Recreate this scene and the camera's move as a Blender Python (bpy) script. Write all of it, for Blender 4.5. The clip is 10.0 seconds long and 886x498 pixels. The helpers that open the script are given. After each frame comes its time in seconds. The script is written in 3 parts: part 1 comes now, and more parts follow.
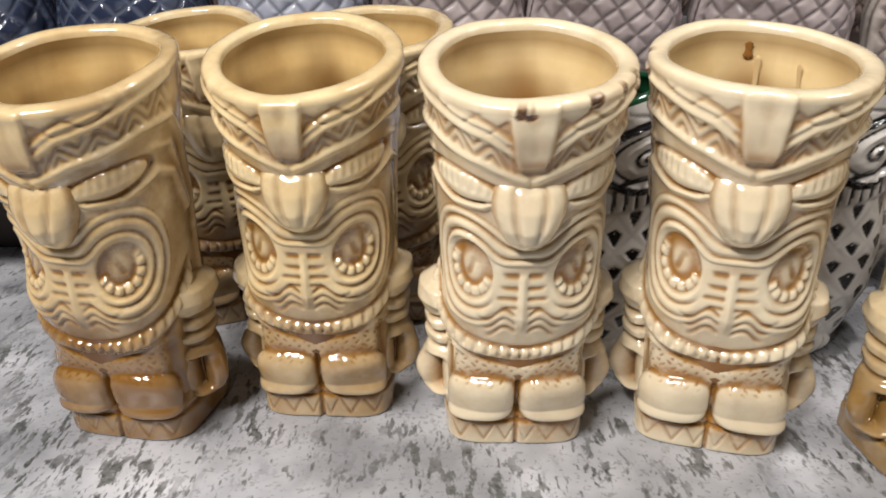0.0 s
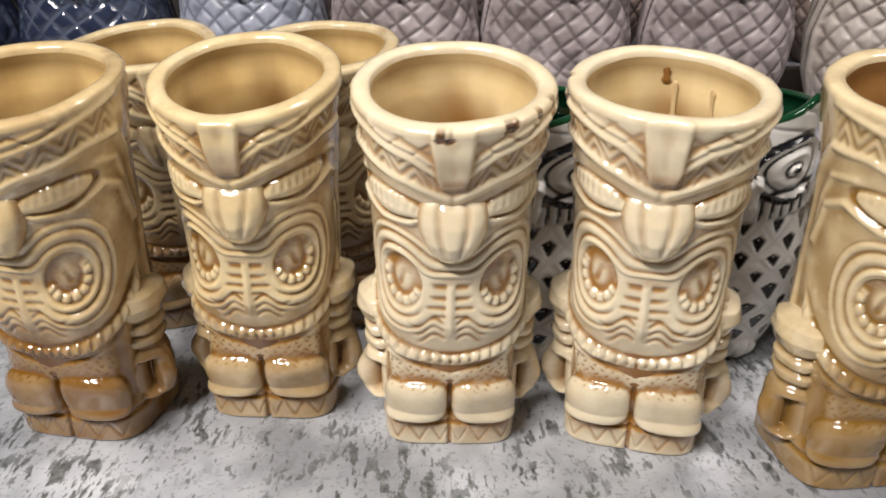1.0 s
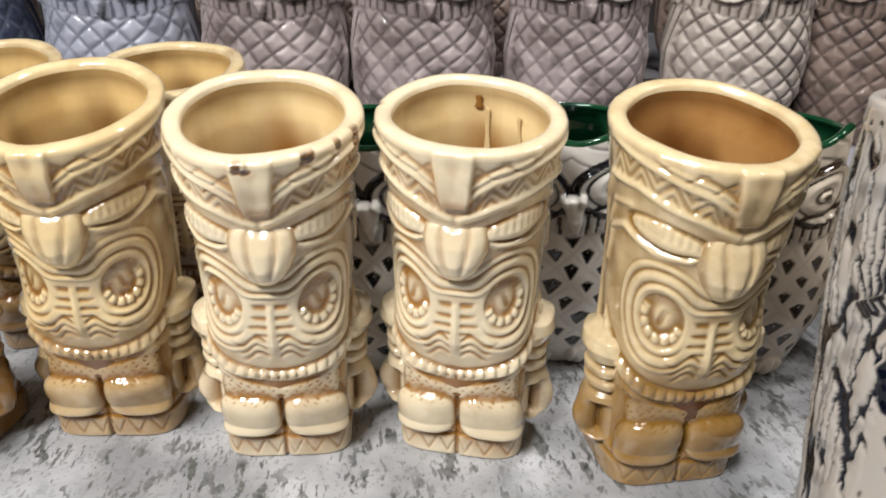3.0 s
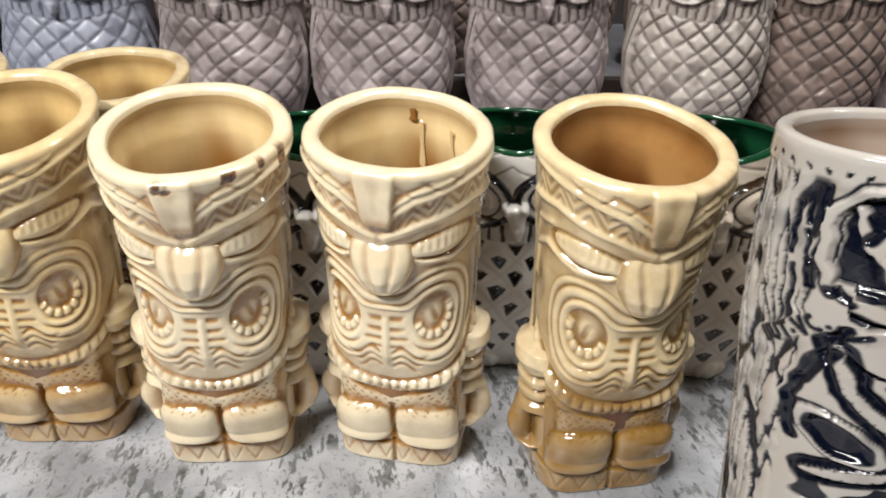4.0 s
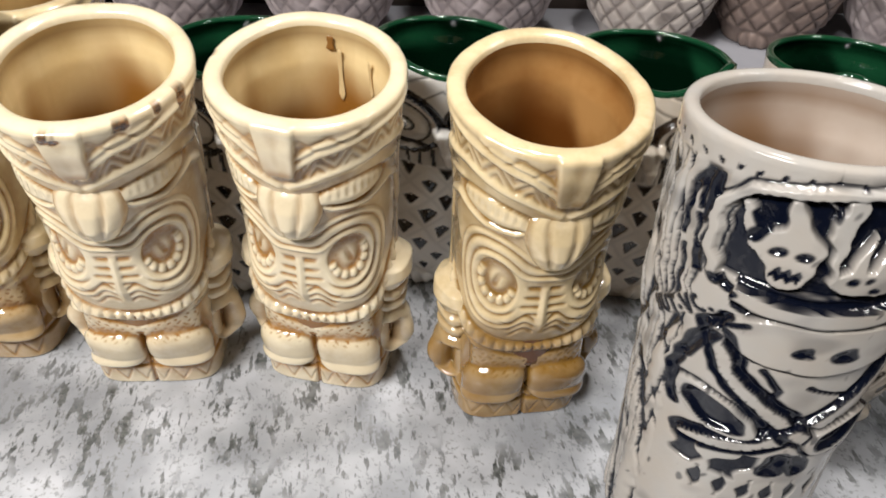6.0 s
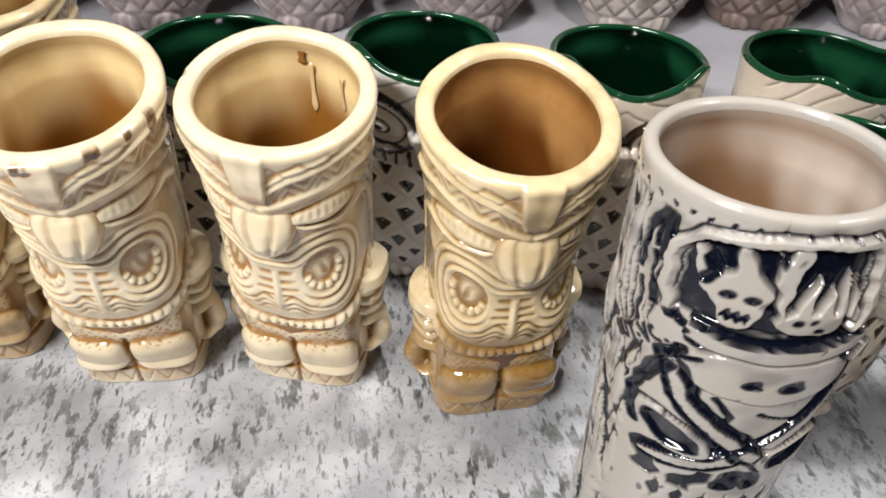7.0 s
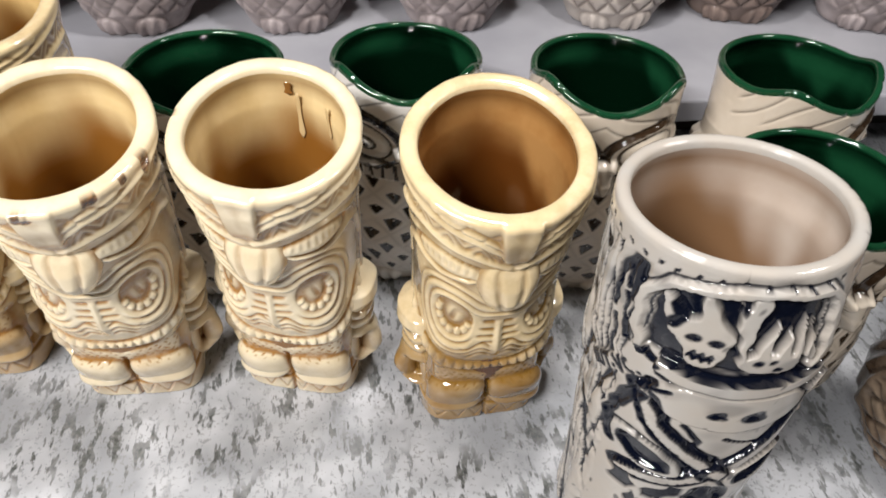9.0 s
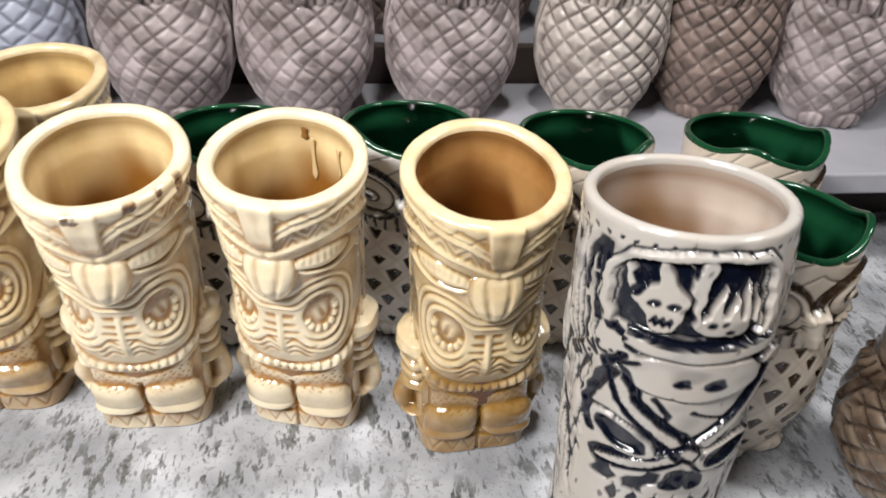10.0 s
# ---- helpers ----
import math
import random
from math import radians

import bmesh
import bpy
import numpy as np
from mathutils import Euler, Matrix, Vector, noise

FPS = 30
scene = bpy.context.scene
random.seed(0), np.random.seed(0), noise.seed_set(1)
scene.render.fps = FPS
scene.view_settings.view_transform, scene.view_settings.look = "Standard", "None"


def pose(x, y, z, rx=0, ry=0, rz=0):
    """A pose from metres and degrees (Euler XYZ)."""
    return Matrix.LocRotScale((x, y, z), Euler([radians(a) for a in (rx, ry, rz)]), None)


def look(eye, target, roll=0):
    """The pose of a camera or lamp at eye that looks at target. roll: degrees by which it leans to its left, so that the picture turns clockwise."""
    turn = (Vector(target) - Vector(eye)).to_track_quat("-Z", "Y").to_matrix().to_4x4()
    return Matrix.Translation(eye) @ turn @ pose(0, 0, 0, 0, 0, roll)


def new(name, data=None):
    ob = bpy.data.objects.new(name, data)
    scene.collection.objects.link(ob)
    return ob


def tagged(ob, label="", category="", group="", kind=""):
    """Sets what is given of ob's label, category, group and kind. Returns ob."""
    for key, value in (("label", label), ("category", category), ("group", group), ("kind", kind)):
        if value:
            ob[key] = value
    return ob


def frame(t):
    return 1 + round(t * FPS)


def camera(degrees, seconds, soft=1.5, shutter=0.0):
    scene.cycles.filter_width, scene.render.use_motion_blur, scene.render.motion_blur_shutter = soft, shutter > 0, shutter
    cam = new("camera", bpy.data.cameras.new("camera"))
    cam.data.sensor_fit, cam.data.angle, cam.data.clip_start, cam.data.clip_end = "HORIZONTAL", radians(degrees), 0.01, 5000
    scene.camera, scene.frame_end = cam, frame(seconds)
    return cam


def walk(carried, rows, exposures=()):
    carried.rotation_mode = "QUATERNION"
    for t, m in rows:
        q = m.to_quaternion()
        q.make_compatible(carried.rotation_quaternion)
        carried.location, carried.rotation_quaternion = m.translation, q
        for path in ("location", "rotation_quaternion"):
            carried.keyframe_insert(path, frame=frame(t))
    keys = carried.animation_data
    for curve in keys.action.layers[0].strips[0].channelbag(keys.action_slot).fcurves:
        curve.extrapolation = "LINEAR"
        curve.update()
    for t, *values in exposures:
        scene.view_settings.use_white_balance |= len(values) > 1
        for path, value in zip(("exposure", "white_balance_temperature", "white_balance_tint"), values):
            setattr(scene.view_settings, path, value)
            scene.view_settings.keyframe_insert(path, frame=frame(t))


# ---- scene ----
# ---- camera ----
cam = camera(61.5, 10.0, soft=1.7, shutter=0.5)
PATH = [
    (0, (0.03429, 0.01884, 0.21550), (0.00326, 0.94337, -0.16435), -1.12),
    (0.5, (0.04708, 0.01295, 0.22192), (0.02039, 0.93450, -0.16544), -0.96),
    (1, (0.05601, 0.00543, 0.22744), (0.04815, 0.92912, -0.15561), -0.17),
    (1.5, (0.06794, -0.00129, 0.23065), (0.06865, 0.92253, -0.15216), 0.21),
    (2, (0.08167, -0.00390, 0.23281), (0.11023, 0.91954, -0.14986), 0.44),
    (2.5, (0.09654, -0.00551, 0.23437), (0.15861, 0.91451, -0.15258), 0.77),
    (3, (0.11061, -0.00728, 0.24280), (0.17863, 0.91309, -0.14229), 0.68),
    (4.5, (0.15169, -0.00723, 0.26362), (0.22546, 0.89350, -0.16444), 1.06),
    (5, (0.15918, -0.00451, 0.27118), (0.22886, 0.88061, -0.18893), 1.79),
    (5.5, (0.16538, 0.00486, 0.28128), (0.25088, 0.85494, -0.23839), 2.86),
    (6.8, (0.18092, 0.02076, 0.31057), (0.27401, 0.79795, -0.31177), 3.01),
    (7, (0.18215, 0.02320, 0.31791), (0.27653, 0.79494, -0.31097), 3.01),
    (7.5, (0.18580, 0.03189, 0.32919), (0.28493, 0.76067, -0.34835), 2.60),
    (8, (0.18702, 0.04192, 0.34244), (0.26844, 0.75120, -0.35778), 1.98),
    (8.5, (0.18930, 0.04299, 0.34992), (0.28273, 0.75835, -0.34256), 2.54),
    (9, (0.18396, 0.03149, 0.34984), (0.28910, 0.76563, -0.32096), 2.70),
    (9.5, (0.18312, 0.01293, 0.34817), (0.30024, 0.79989, -0.25762), 2.39),
    (10, (0.18227, -0.03533, 0.32534), (0.28877, 0.81557, -0.18908), 2.33),
]
walk(cam, [(t, look(eye, target, roll)) for t, eye, target, roll in PATH],
     exposures=((0.0, -0.28, 6700, 13), (2.5, -0.16, 6600, 11), (5.0, -0.04, 6550, 10), (5.6, -0.12, 6550, 10), (7.0, 0.0, 6550, 11), (8.0, 0.07, 6550, 11), (8.6, -0.08, 6550, 11), (9.5, 0.05, 6500, 11), (10.0, 0.12, 6450, 11)))

# ---- light: tubes over the aisles, a lamp over the display and the dim shop around ----
world = bpy.data.worlds.new("shop_air")
scene.world = world
world.use_nodes = True
world.node_tree.nodes["Background"].inputs[0].default_value = (0.92, 0.95, 1.0, 1)
world.node_tree.nodes["Background"].inputs[1].default_value = 0.025


def lamp(name, place, target, size_x, size_y, watts, colour):
    data = bpy.data.lights.new(name, "AREA")
    data.shape, data.size, data.size_y, data.energy, data.color = "RECTANGLE", size_x, size_y, watts, colour
    ob = new(name, data)
    ob.matrix_world = look(place, target)
    return ob


lamp("aisle_tube", (-0.46, -0.38, 1.02), (0.02, 0.32, 0.06), 0.60, 0.08, 27.0, (1.0, 0.98, 0.95))
lamp("display_lamp", (0.285, 0.33, 0.98), (0.27, 0.31, 0.05), 0.06, 0.06, 5.0, (1.0, 0.97, 0.93))
lamp("far_aisle_tube", (0.86, 0.16, 0.86), (0.22, 0.34, 0.08), 0.30, 0.06, 3.0, (1.0, 0.98, 0.95))

# ---- materials ----


def material(name):
    mat = bpy.data.materials.new(name)
    mat.use_nodes = True
    return mat, mat.node_tree, mat.node_tree.nodes["Principled BSDF"]


def node(tree, kind, **values):
    n = tree.nodes.new(kind)
    for key, value in values.items():
        n.inputs[key.replace("_", " ")].default_value = value
    return n


def mixed(tree, factor, a, b):
    """A colour between a and b; a, b: colours or sockets, factor: a socket or a number."""
    n = tree.nodes.new("ShaderNodeMix")
    n.data_type = "RGBA"
    for socket, value in ((n.inputs[0], factor), (n.inputs[6], a), (n.inputs[7], b)):
        if isinstance(value, bpy.types.NodeSocket):
            tree.links.new(value, socket)
        elif isinstance(value, tuple):
            socket.default_value = (*value, 1)
        else:
            socket.default_value = value
    return n.outputs[2]


def ranged(tree, value, low, high, to_low=0.0, to_high=1.0):
    n = tree.nodes.new("ShaderNodeMapRange")
    tree.links.new(value, n.inputs[0])
    for i, v in zip((1, 2, 3, 4), (low, high, to_low, to_high)):
        n.inputs[i].default_value = v
    return n.outputs[0]


def maths(tree, operation, a, b):
    n = tree.nodes.new("ShaderNodeMath")
    n.operation = operation
    for socket, value in zip(n.inputs, (a, b)):
        if isinstance(value, bpy.types.NodeSocket):
            tree.links.new(value, socket)
        else:
            socket.default_value = value
    return n.outputs[0]


def grain(tree, scale, detail=4.0, rough=0.55, stretch=(1, 1, 1), turn=0.0):
    """Noise in the object's own metres."""
    place = tree.nodes.new("ShaderNodeTexCoord")
    turned = tree.nodes.new("ShaderNodeMapping")
    turned.inputs["Scale"].default_value, turned.inputs["Rotation"].default_value = stretch, (0, 0, turn)
    tree.links.new(place.outputs["Object"], turned.inputs[0])
    n = node(tree, "ShaderNodeTexNoise", Scale=scale, Detail=detail, Roughness=rough)
    tree.links.new(turned.outputs[0], n.inputs["Vector"])
    return n.outputs["Fac"]


def attribute(tree, name):
    n = tree.nodes.new("ShaderNodeAttribute")
    n.attribute_name = name
    return n.outputs["Fac"]


def relief(tree, shader, height, strength, distance=0.0006):
    n = node(tree, "ShaderNodeBump", Strength=strength, Distance=distance)
    tree.links.new(height, n.inputs["Height"])
    tree.links.new(n.outputs[0], shader.inputs["Normal"])


def glaze(name, pale, brown, wash, lowness=0.0, pooling=0.8, coat=1.0):
    """Cream glaze that runs thin on ridges and pools brown in grooves; wash: how brown it is all over; lowness: how much browner towards the foot, where the glaze was dipped."""
    mat, tree, shader = material(name)
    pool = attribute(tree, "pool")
    cloud = ranged(tree, grain(tree, 30.0), 0.38, 0.66)
    fine = ranged(tree, grain(tree, 210.0), 0.3, 0.75)
    dipped = attribute(tree, "dip")
    base = mixed(tree, maths(tree, "MULTIPLY", cloud, wash), pale, tuple(0.45 * p + 0.55 * b for p, b in zip(pale, brown)))
    amount = maths(tree, "MULTIPLY", maths(tree, "MULTIPLY", dipped, lowness), ranged(tree, cloud, 0.0, 1.0, 0.75, 1.0))
    base = mixed(tree, amount, base, brown)
    base = mixed(tree, maths(tree, "MULTIPLY", attribute(tree, "tan"), ranged(tree, cloud, 0.0, 1.0, 0.6, 0.95)), base, tuple(0.25 * p + 0.75 * b for p, b in zip(pale, brown)))
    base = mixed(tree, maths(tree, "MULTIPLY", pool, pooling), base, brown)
    base = mixed(tree, maths(tree, "MULTIPLY", maths(tree, "MULTIPLY", attribute(tree, "thin"), ranged(tree, dipped, 0.0, 1.0, 1.0, 1.0 - 0.85 * lowness)), ranged(tree, cloud, 0.0, 1.0, 0.6, 0.35)), base, tuple(0.5 * p + 0.5 * c for p, c in zip(pale, (0.82, 0.73, 0.54))))
    mottle = ranged(tree, grain(tree, 85.0, 5.0, 0.65), 0.48, 0.68)
    base = mixed(tree, maths(tree, "MULTIPLY", mottle, 0.05 + 0.22 * wash), base, brown)
    runs = ranged(tree, grain(tree, 70.0, 3.0, 0.5, (1, 1, 0.3)), 0.50, 0.66)
    base = mixed(tree, maths(tree, "MULTIPLY", runs, 0.03 + 0.06 * wash), base, tuple(0.3 * p + 0.7 * b for p, b in zip(pale, brown)))
    milky = ranged(tree, grain(tree, 65.0, 4.0, 0.6), 0.52, 0.70)
    clear = ranged(tree, dipped, 0.0, 1.0, 0.45, 0.45 * (1 - lowness))
    base = mixed(tree, maths(tree, "MULTIPLY", milky, clear), base, tuple(0.6 * p + 0.4 * c for p, c in zip(pale, (0.84, 0.78, 0.64))))
    base = mixed(tree, maths(tree, "MULTIPLY", fine, 0.04), base, brown)
    base = mixed(tree, attribute(tree, "chip"), base, mixed(tree, ranged(tree, grain(tree, 400.0), 0.4, 0.6), (0.055, 0.02, 0.008), (0.24, 0.10, 0.03)))
    tree.links.new(base, shader.inputs["Base Color"])
    shader.inputs["Roughness"].default_value = 0.14
    shader.inputs["Coat Weight"].default_value, shader.inputs["Coat Roughness"].default_value = coat, 0.045
    relief(tree, shader, maths(tree, "ADD", grain(tree, 75.0, 2.0), maths(tree, "MULTIPLY", grain(tree, 210.0, 2.0), 0.2)), 0.35, 0.0014)
    return mat


def inked(name, pale, ink, gloss=0.16, coat=0.6, cloudy=0.35, shade=(0.45, 0.36, 0.27), patch=45.0):
    """Pale pottery with dark colour wiped into its carved lines."""
    mat, tree, shader = material(name)
    base = mixed(tree, maths(tree, "MULTIPLY", ranged(tree, grain(tree, patch), 0.35, 0.7), cloudy), pale, shade)
    worn = maths(tree, "MULTIPLY", attribute(tree, "pool"), ranged(tree, grain(tree, 260.0), 0.25, 0.5, 0.95, 1.0))
    base = mixed(tree, worn, base, ink)
    tree.links.new(base, shader.inputs["Base Color"])
    shader.inputs["Roughness"].default_value = gloss
    shader.inputs["Specular IOR Level"].default_value = 0.3
    shader.inputs["Coat Weight"].default_value, shader.inputs["Coat Roughness"].default_value = coat, 0.05
    relief(tree, shader, grain(tree, 110.0, 3.0), 0.45, 0.0009)
    return mat


def plain(name, colour, other, scale, rough, bump=0.1, coat=0.0, settled_shade=None):
    """Two mingled tones, and a third, darker one for settled glaze with the inside's shade painted in."""
    mat, tree, shader = material(name)
    spot = grain(tree, scale)
    base = mixed(tree, ranged(tree, spot, 0.35, 0.7), colour, other)
    if settled_shade:
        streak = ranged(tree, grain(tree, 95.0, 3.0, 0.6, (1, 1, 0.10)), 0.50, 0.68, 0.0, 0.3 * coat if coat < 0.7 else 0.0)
        base = mixed(tree, streak, base, tuple(0.5 * a + 0.5 * b for a, b in zip(other, settled_shade)))
        base = mixed(tree, attribute(tree, "settled_shade"), base, settled_shade)
    tree.links.new(base, shader.inputs["Base Color"])
    shader.inputs["Roughness"].default_value, shader.inputs["Coat Weight"].default_value = rough, coat
    shader.inputs["Coat Roughness"].default_value = 0.04
    relief(tree, shader, grain(tree, scale * 5), bump)
    return mat


def stone_print():
    """Glossy grey-white table laminate with slanting dark flecks in patches."""
    mat, tree, shader = material("granite_laminate")
    cloud = ranged(tree, grain(tree, 22.0, 3.0), 0.38, 0.68)
    base = mixed(tree, cloud, (0.28, 0.29, 0.31), (0.52, 0.53, 0.56))
    patch = ranged(tree, grain(tree, 26.0, 3.0), 0.40, 0.58)
    fleck = ranged(tree, grain(tree, 185.0, 4.0, 0.6, (1.0, 0.36, 1.0), 0.75), 0.53, 0.58)
    dark = mixed(tree, ranged(tree, grain(tree, 300.0), 0.35, 0.65), (0.055, 0.06, 0.06), (0.16, 0.165, 0.16))
    base = mixed(tree, maths(tree, "MULTIPLY", patch, fleck), base, dark)
    thread = ranged(tree, grain(tree, 230.0, 3.0, 0.6, (1.0, 0.30, 1.0), 0.75), 0.60, 0.64, 0.0, 0.8)
    base = mixed(tree, thread, base, dark)
    dust = ranged(tree, grain(tree, 420.0, 2.0), 0.58, 0.66, 0.0, 0.6)
    base = mixed(tree, dust, base, (0.20, 0.205, 0.205))
    tree.links.new(base, shader.inputs["Base Color"])
    shader.inputs["Roughness"].default_value = 0.34
    relief(tree, shader, grain(tree, 500.0), 0.06, 0.0003)
    return mat


BROWN = (0.31, 0.135, 0.02)
laminate = stone_print()
# last colour of each lining: tone deep inside, settled glaze and painted shade together
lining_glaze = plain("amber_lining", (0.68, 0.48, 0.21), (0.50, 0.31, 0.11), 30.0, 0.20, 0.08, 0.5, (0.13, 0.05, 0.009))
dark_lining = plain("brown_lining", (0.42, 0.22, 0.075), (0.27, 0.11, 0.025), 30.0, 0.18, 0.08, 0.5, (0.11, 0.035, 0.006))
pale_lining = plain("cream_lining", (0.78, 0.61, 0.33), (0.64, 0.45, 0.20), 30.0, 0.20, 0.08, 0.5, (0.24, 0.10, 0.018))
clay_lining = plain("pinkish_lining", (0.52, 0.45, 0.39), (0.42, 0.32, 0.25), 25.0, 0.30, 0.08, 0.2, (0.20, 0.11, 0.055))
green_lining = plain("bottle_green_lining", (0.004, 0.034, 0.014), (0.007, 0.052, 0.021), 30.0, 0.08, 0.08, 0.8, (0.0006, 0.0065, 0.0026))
wall_paint = plain("shop_wall_paint", (0.15, 0.145, 0.14), (0.12, 0.115, 0.11), 2.0, 0.8)
shelf_paint = plain("grey_shelf_board", (0.34, 0.34, 0.37), (0.27, 0.27, 0.30), 12.0, 0.4)
dark_board = plain("dark_board", (0.045, 0.033, 0.028), (0.07, 0.05, 0.042), 14.0, 0.55)

# ---- helpers for the building ----


def part(name, mesh, mat, parent=None, label=""):
    ob = new(name, mesh)
    if mat is not None:
        mesh.materials.append(mat)
    ob.parent = parent
    return tagged(ob, label)


def block(size, bevel=0.002):
    """A box mesh with rounded edges, standing on z = 0 round the origin."""
    bm = bmesh.new()
    bmesh.ops.create_cube(bm, size=1.0)
    for v in bm.verts:
        v.co = Vector((v.co.x * size[0], v.co.y * size[1], (v.co.z + 0.5) * size[2]))
    bmesh.ops.bevel(bm, geom=bm.edges[:], offset=bevel, segments=2, affect="EDGES", profile=0.5)
    mesh = bpy.data.meshes.new("block")
    bm.to_mesh(mesh)
    bm.free()
    return mesh


def grid_mesh(name, x, y, z, closed=True, cap_low=False, cap_high=False, **marks):
    """A smooth mesh of rows of points (rows, columns), closed round each row; marks: numbers for each point."""
    rows, cols = x.shape
    points = np.stack([x, y, z], -1).reshape(-1, 3)
    i, j = np.meshgrid(np.arange(rows - 1), np.arange(cols if closed else cols - 1), indexing="ij")
    k = (j + 1) % cols
    quads = np.stack([i * cols + j, i * cols + k, (i + 1) * cols + k, (i + 1) * cols + j], -1).reshape(-1, 4)
    faces = quads.tolist()
    extra = []
    for use, row, way in ((cap_low, 0, -1), (cap_high, rows - 1, 1)):
        if use:
            ring = np.arange(cols) + row * cols
            middle = len(points) + len(extra)
            extra.append(points[ring].mean(0))
            faces += [[int(a), int(b), middle][::way] for a, b in zip(ring, np.roll(ring, -1))]
    if extra:
        points = np.concatenate([points, np.array(extra)])
    mesh = bpy.data.meshes.new(name)
    mesh.from_pydata(points.tolist(), [], faces)
    mesh.polygons.foreach_set("use_smooth", [True] * len(mesh.polygons))
    for key, value in marks.items():
        flat = np.concatenate([np.broadcast_to(value, x.shape).ravel(), np.zeros(len(extra))]).astype(np.float32)
        mesh.attributes.new(key, "FLOAT", "POINT").data.foreach_set("value", flat)
    return mesh


def step(value, low, high):
    t = np.clip((value - low) / (high - low), 0, 1)
    return t * t * (3 - 2 * t)


def bell(distance, width):
    return np.exp(-((distance / width) ** 2))


def chain(x, y, points):
    """The distance to a line of straight pieces."""
    best = np.full(np.broadcast(x, y).shape, 1e9)
    for (ax, ay), (bx, by) in zip(points, points[1:]):
        dx, dy = bx - ax, by - ay
        t = np.clip(((x - ax) * dx + (y - ay) * dy) / (dx * dx + dy * dy), 0, 1)
        best = np.minimum(best, np.hypot(x - ax - t * dx, y - ay - t * dy))
    return best


def melt(a, b, k):
    """The smaller of two distances, with a soft join."""
    h = np.clip(0.5 + 0.5 * (b - a) / k, 0, 1)
    return b + (a - b) * h - k * h * (1 - h)


def blurred(field, n):
    for axis in (0, 1):
        for _ in range(2):
            total = np.zeros_like(field)
            for d in range(-n, n + 1):
                if axis:
                    total += np.roll(field, d, 1)
                else:
                    total += field[np.clip(np.arange(len(field)) + d, 0, len(field) - 1)]
            field = total / (2 * n + 1)
    return field


def rough_field(a, b, scale, seed):
    """Cheap smooth randomness over two coordinates."""
    rng = np.random.default_rng(seed)
    total = np.zeros(np.broadcast(a, b).shape)
    for _ in range(7):
        u, v, p = rng.normal(0, 1, 2).tolist() + [rng.uniform(0, 6.28)]
        total += np.sin((a * u + b * v) / scale + p)
    return total / 7 ** 0.5

# ---- kinds of things ----


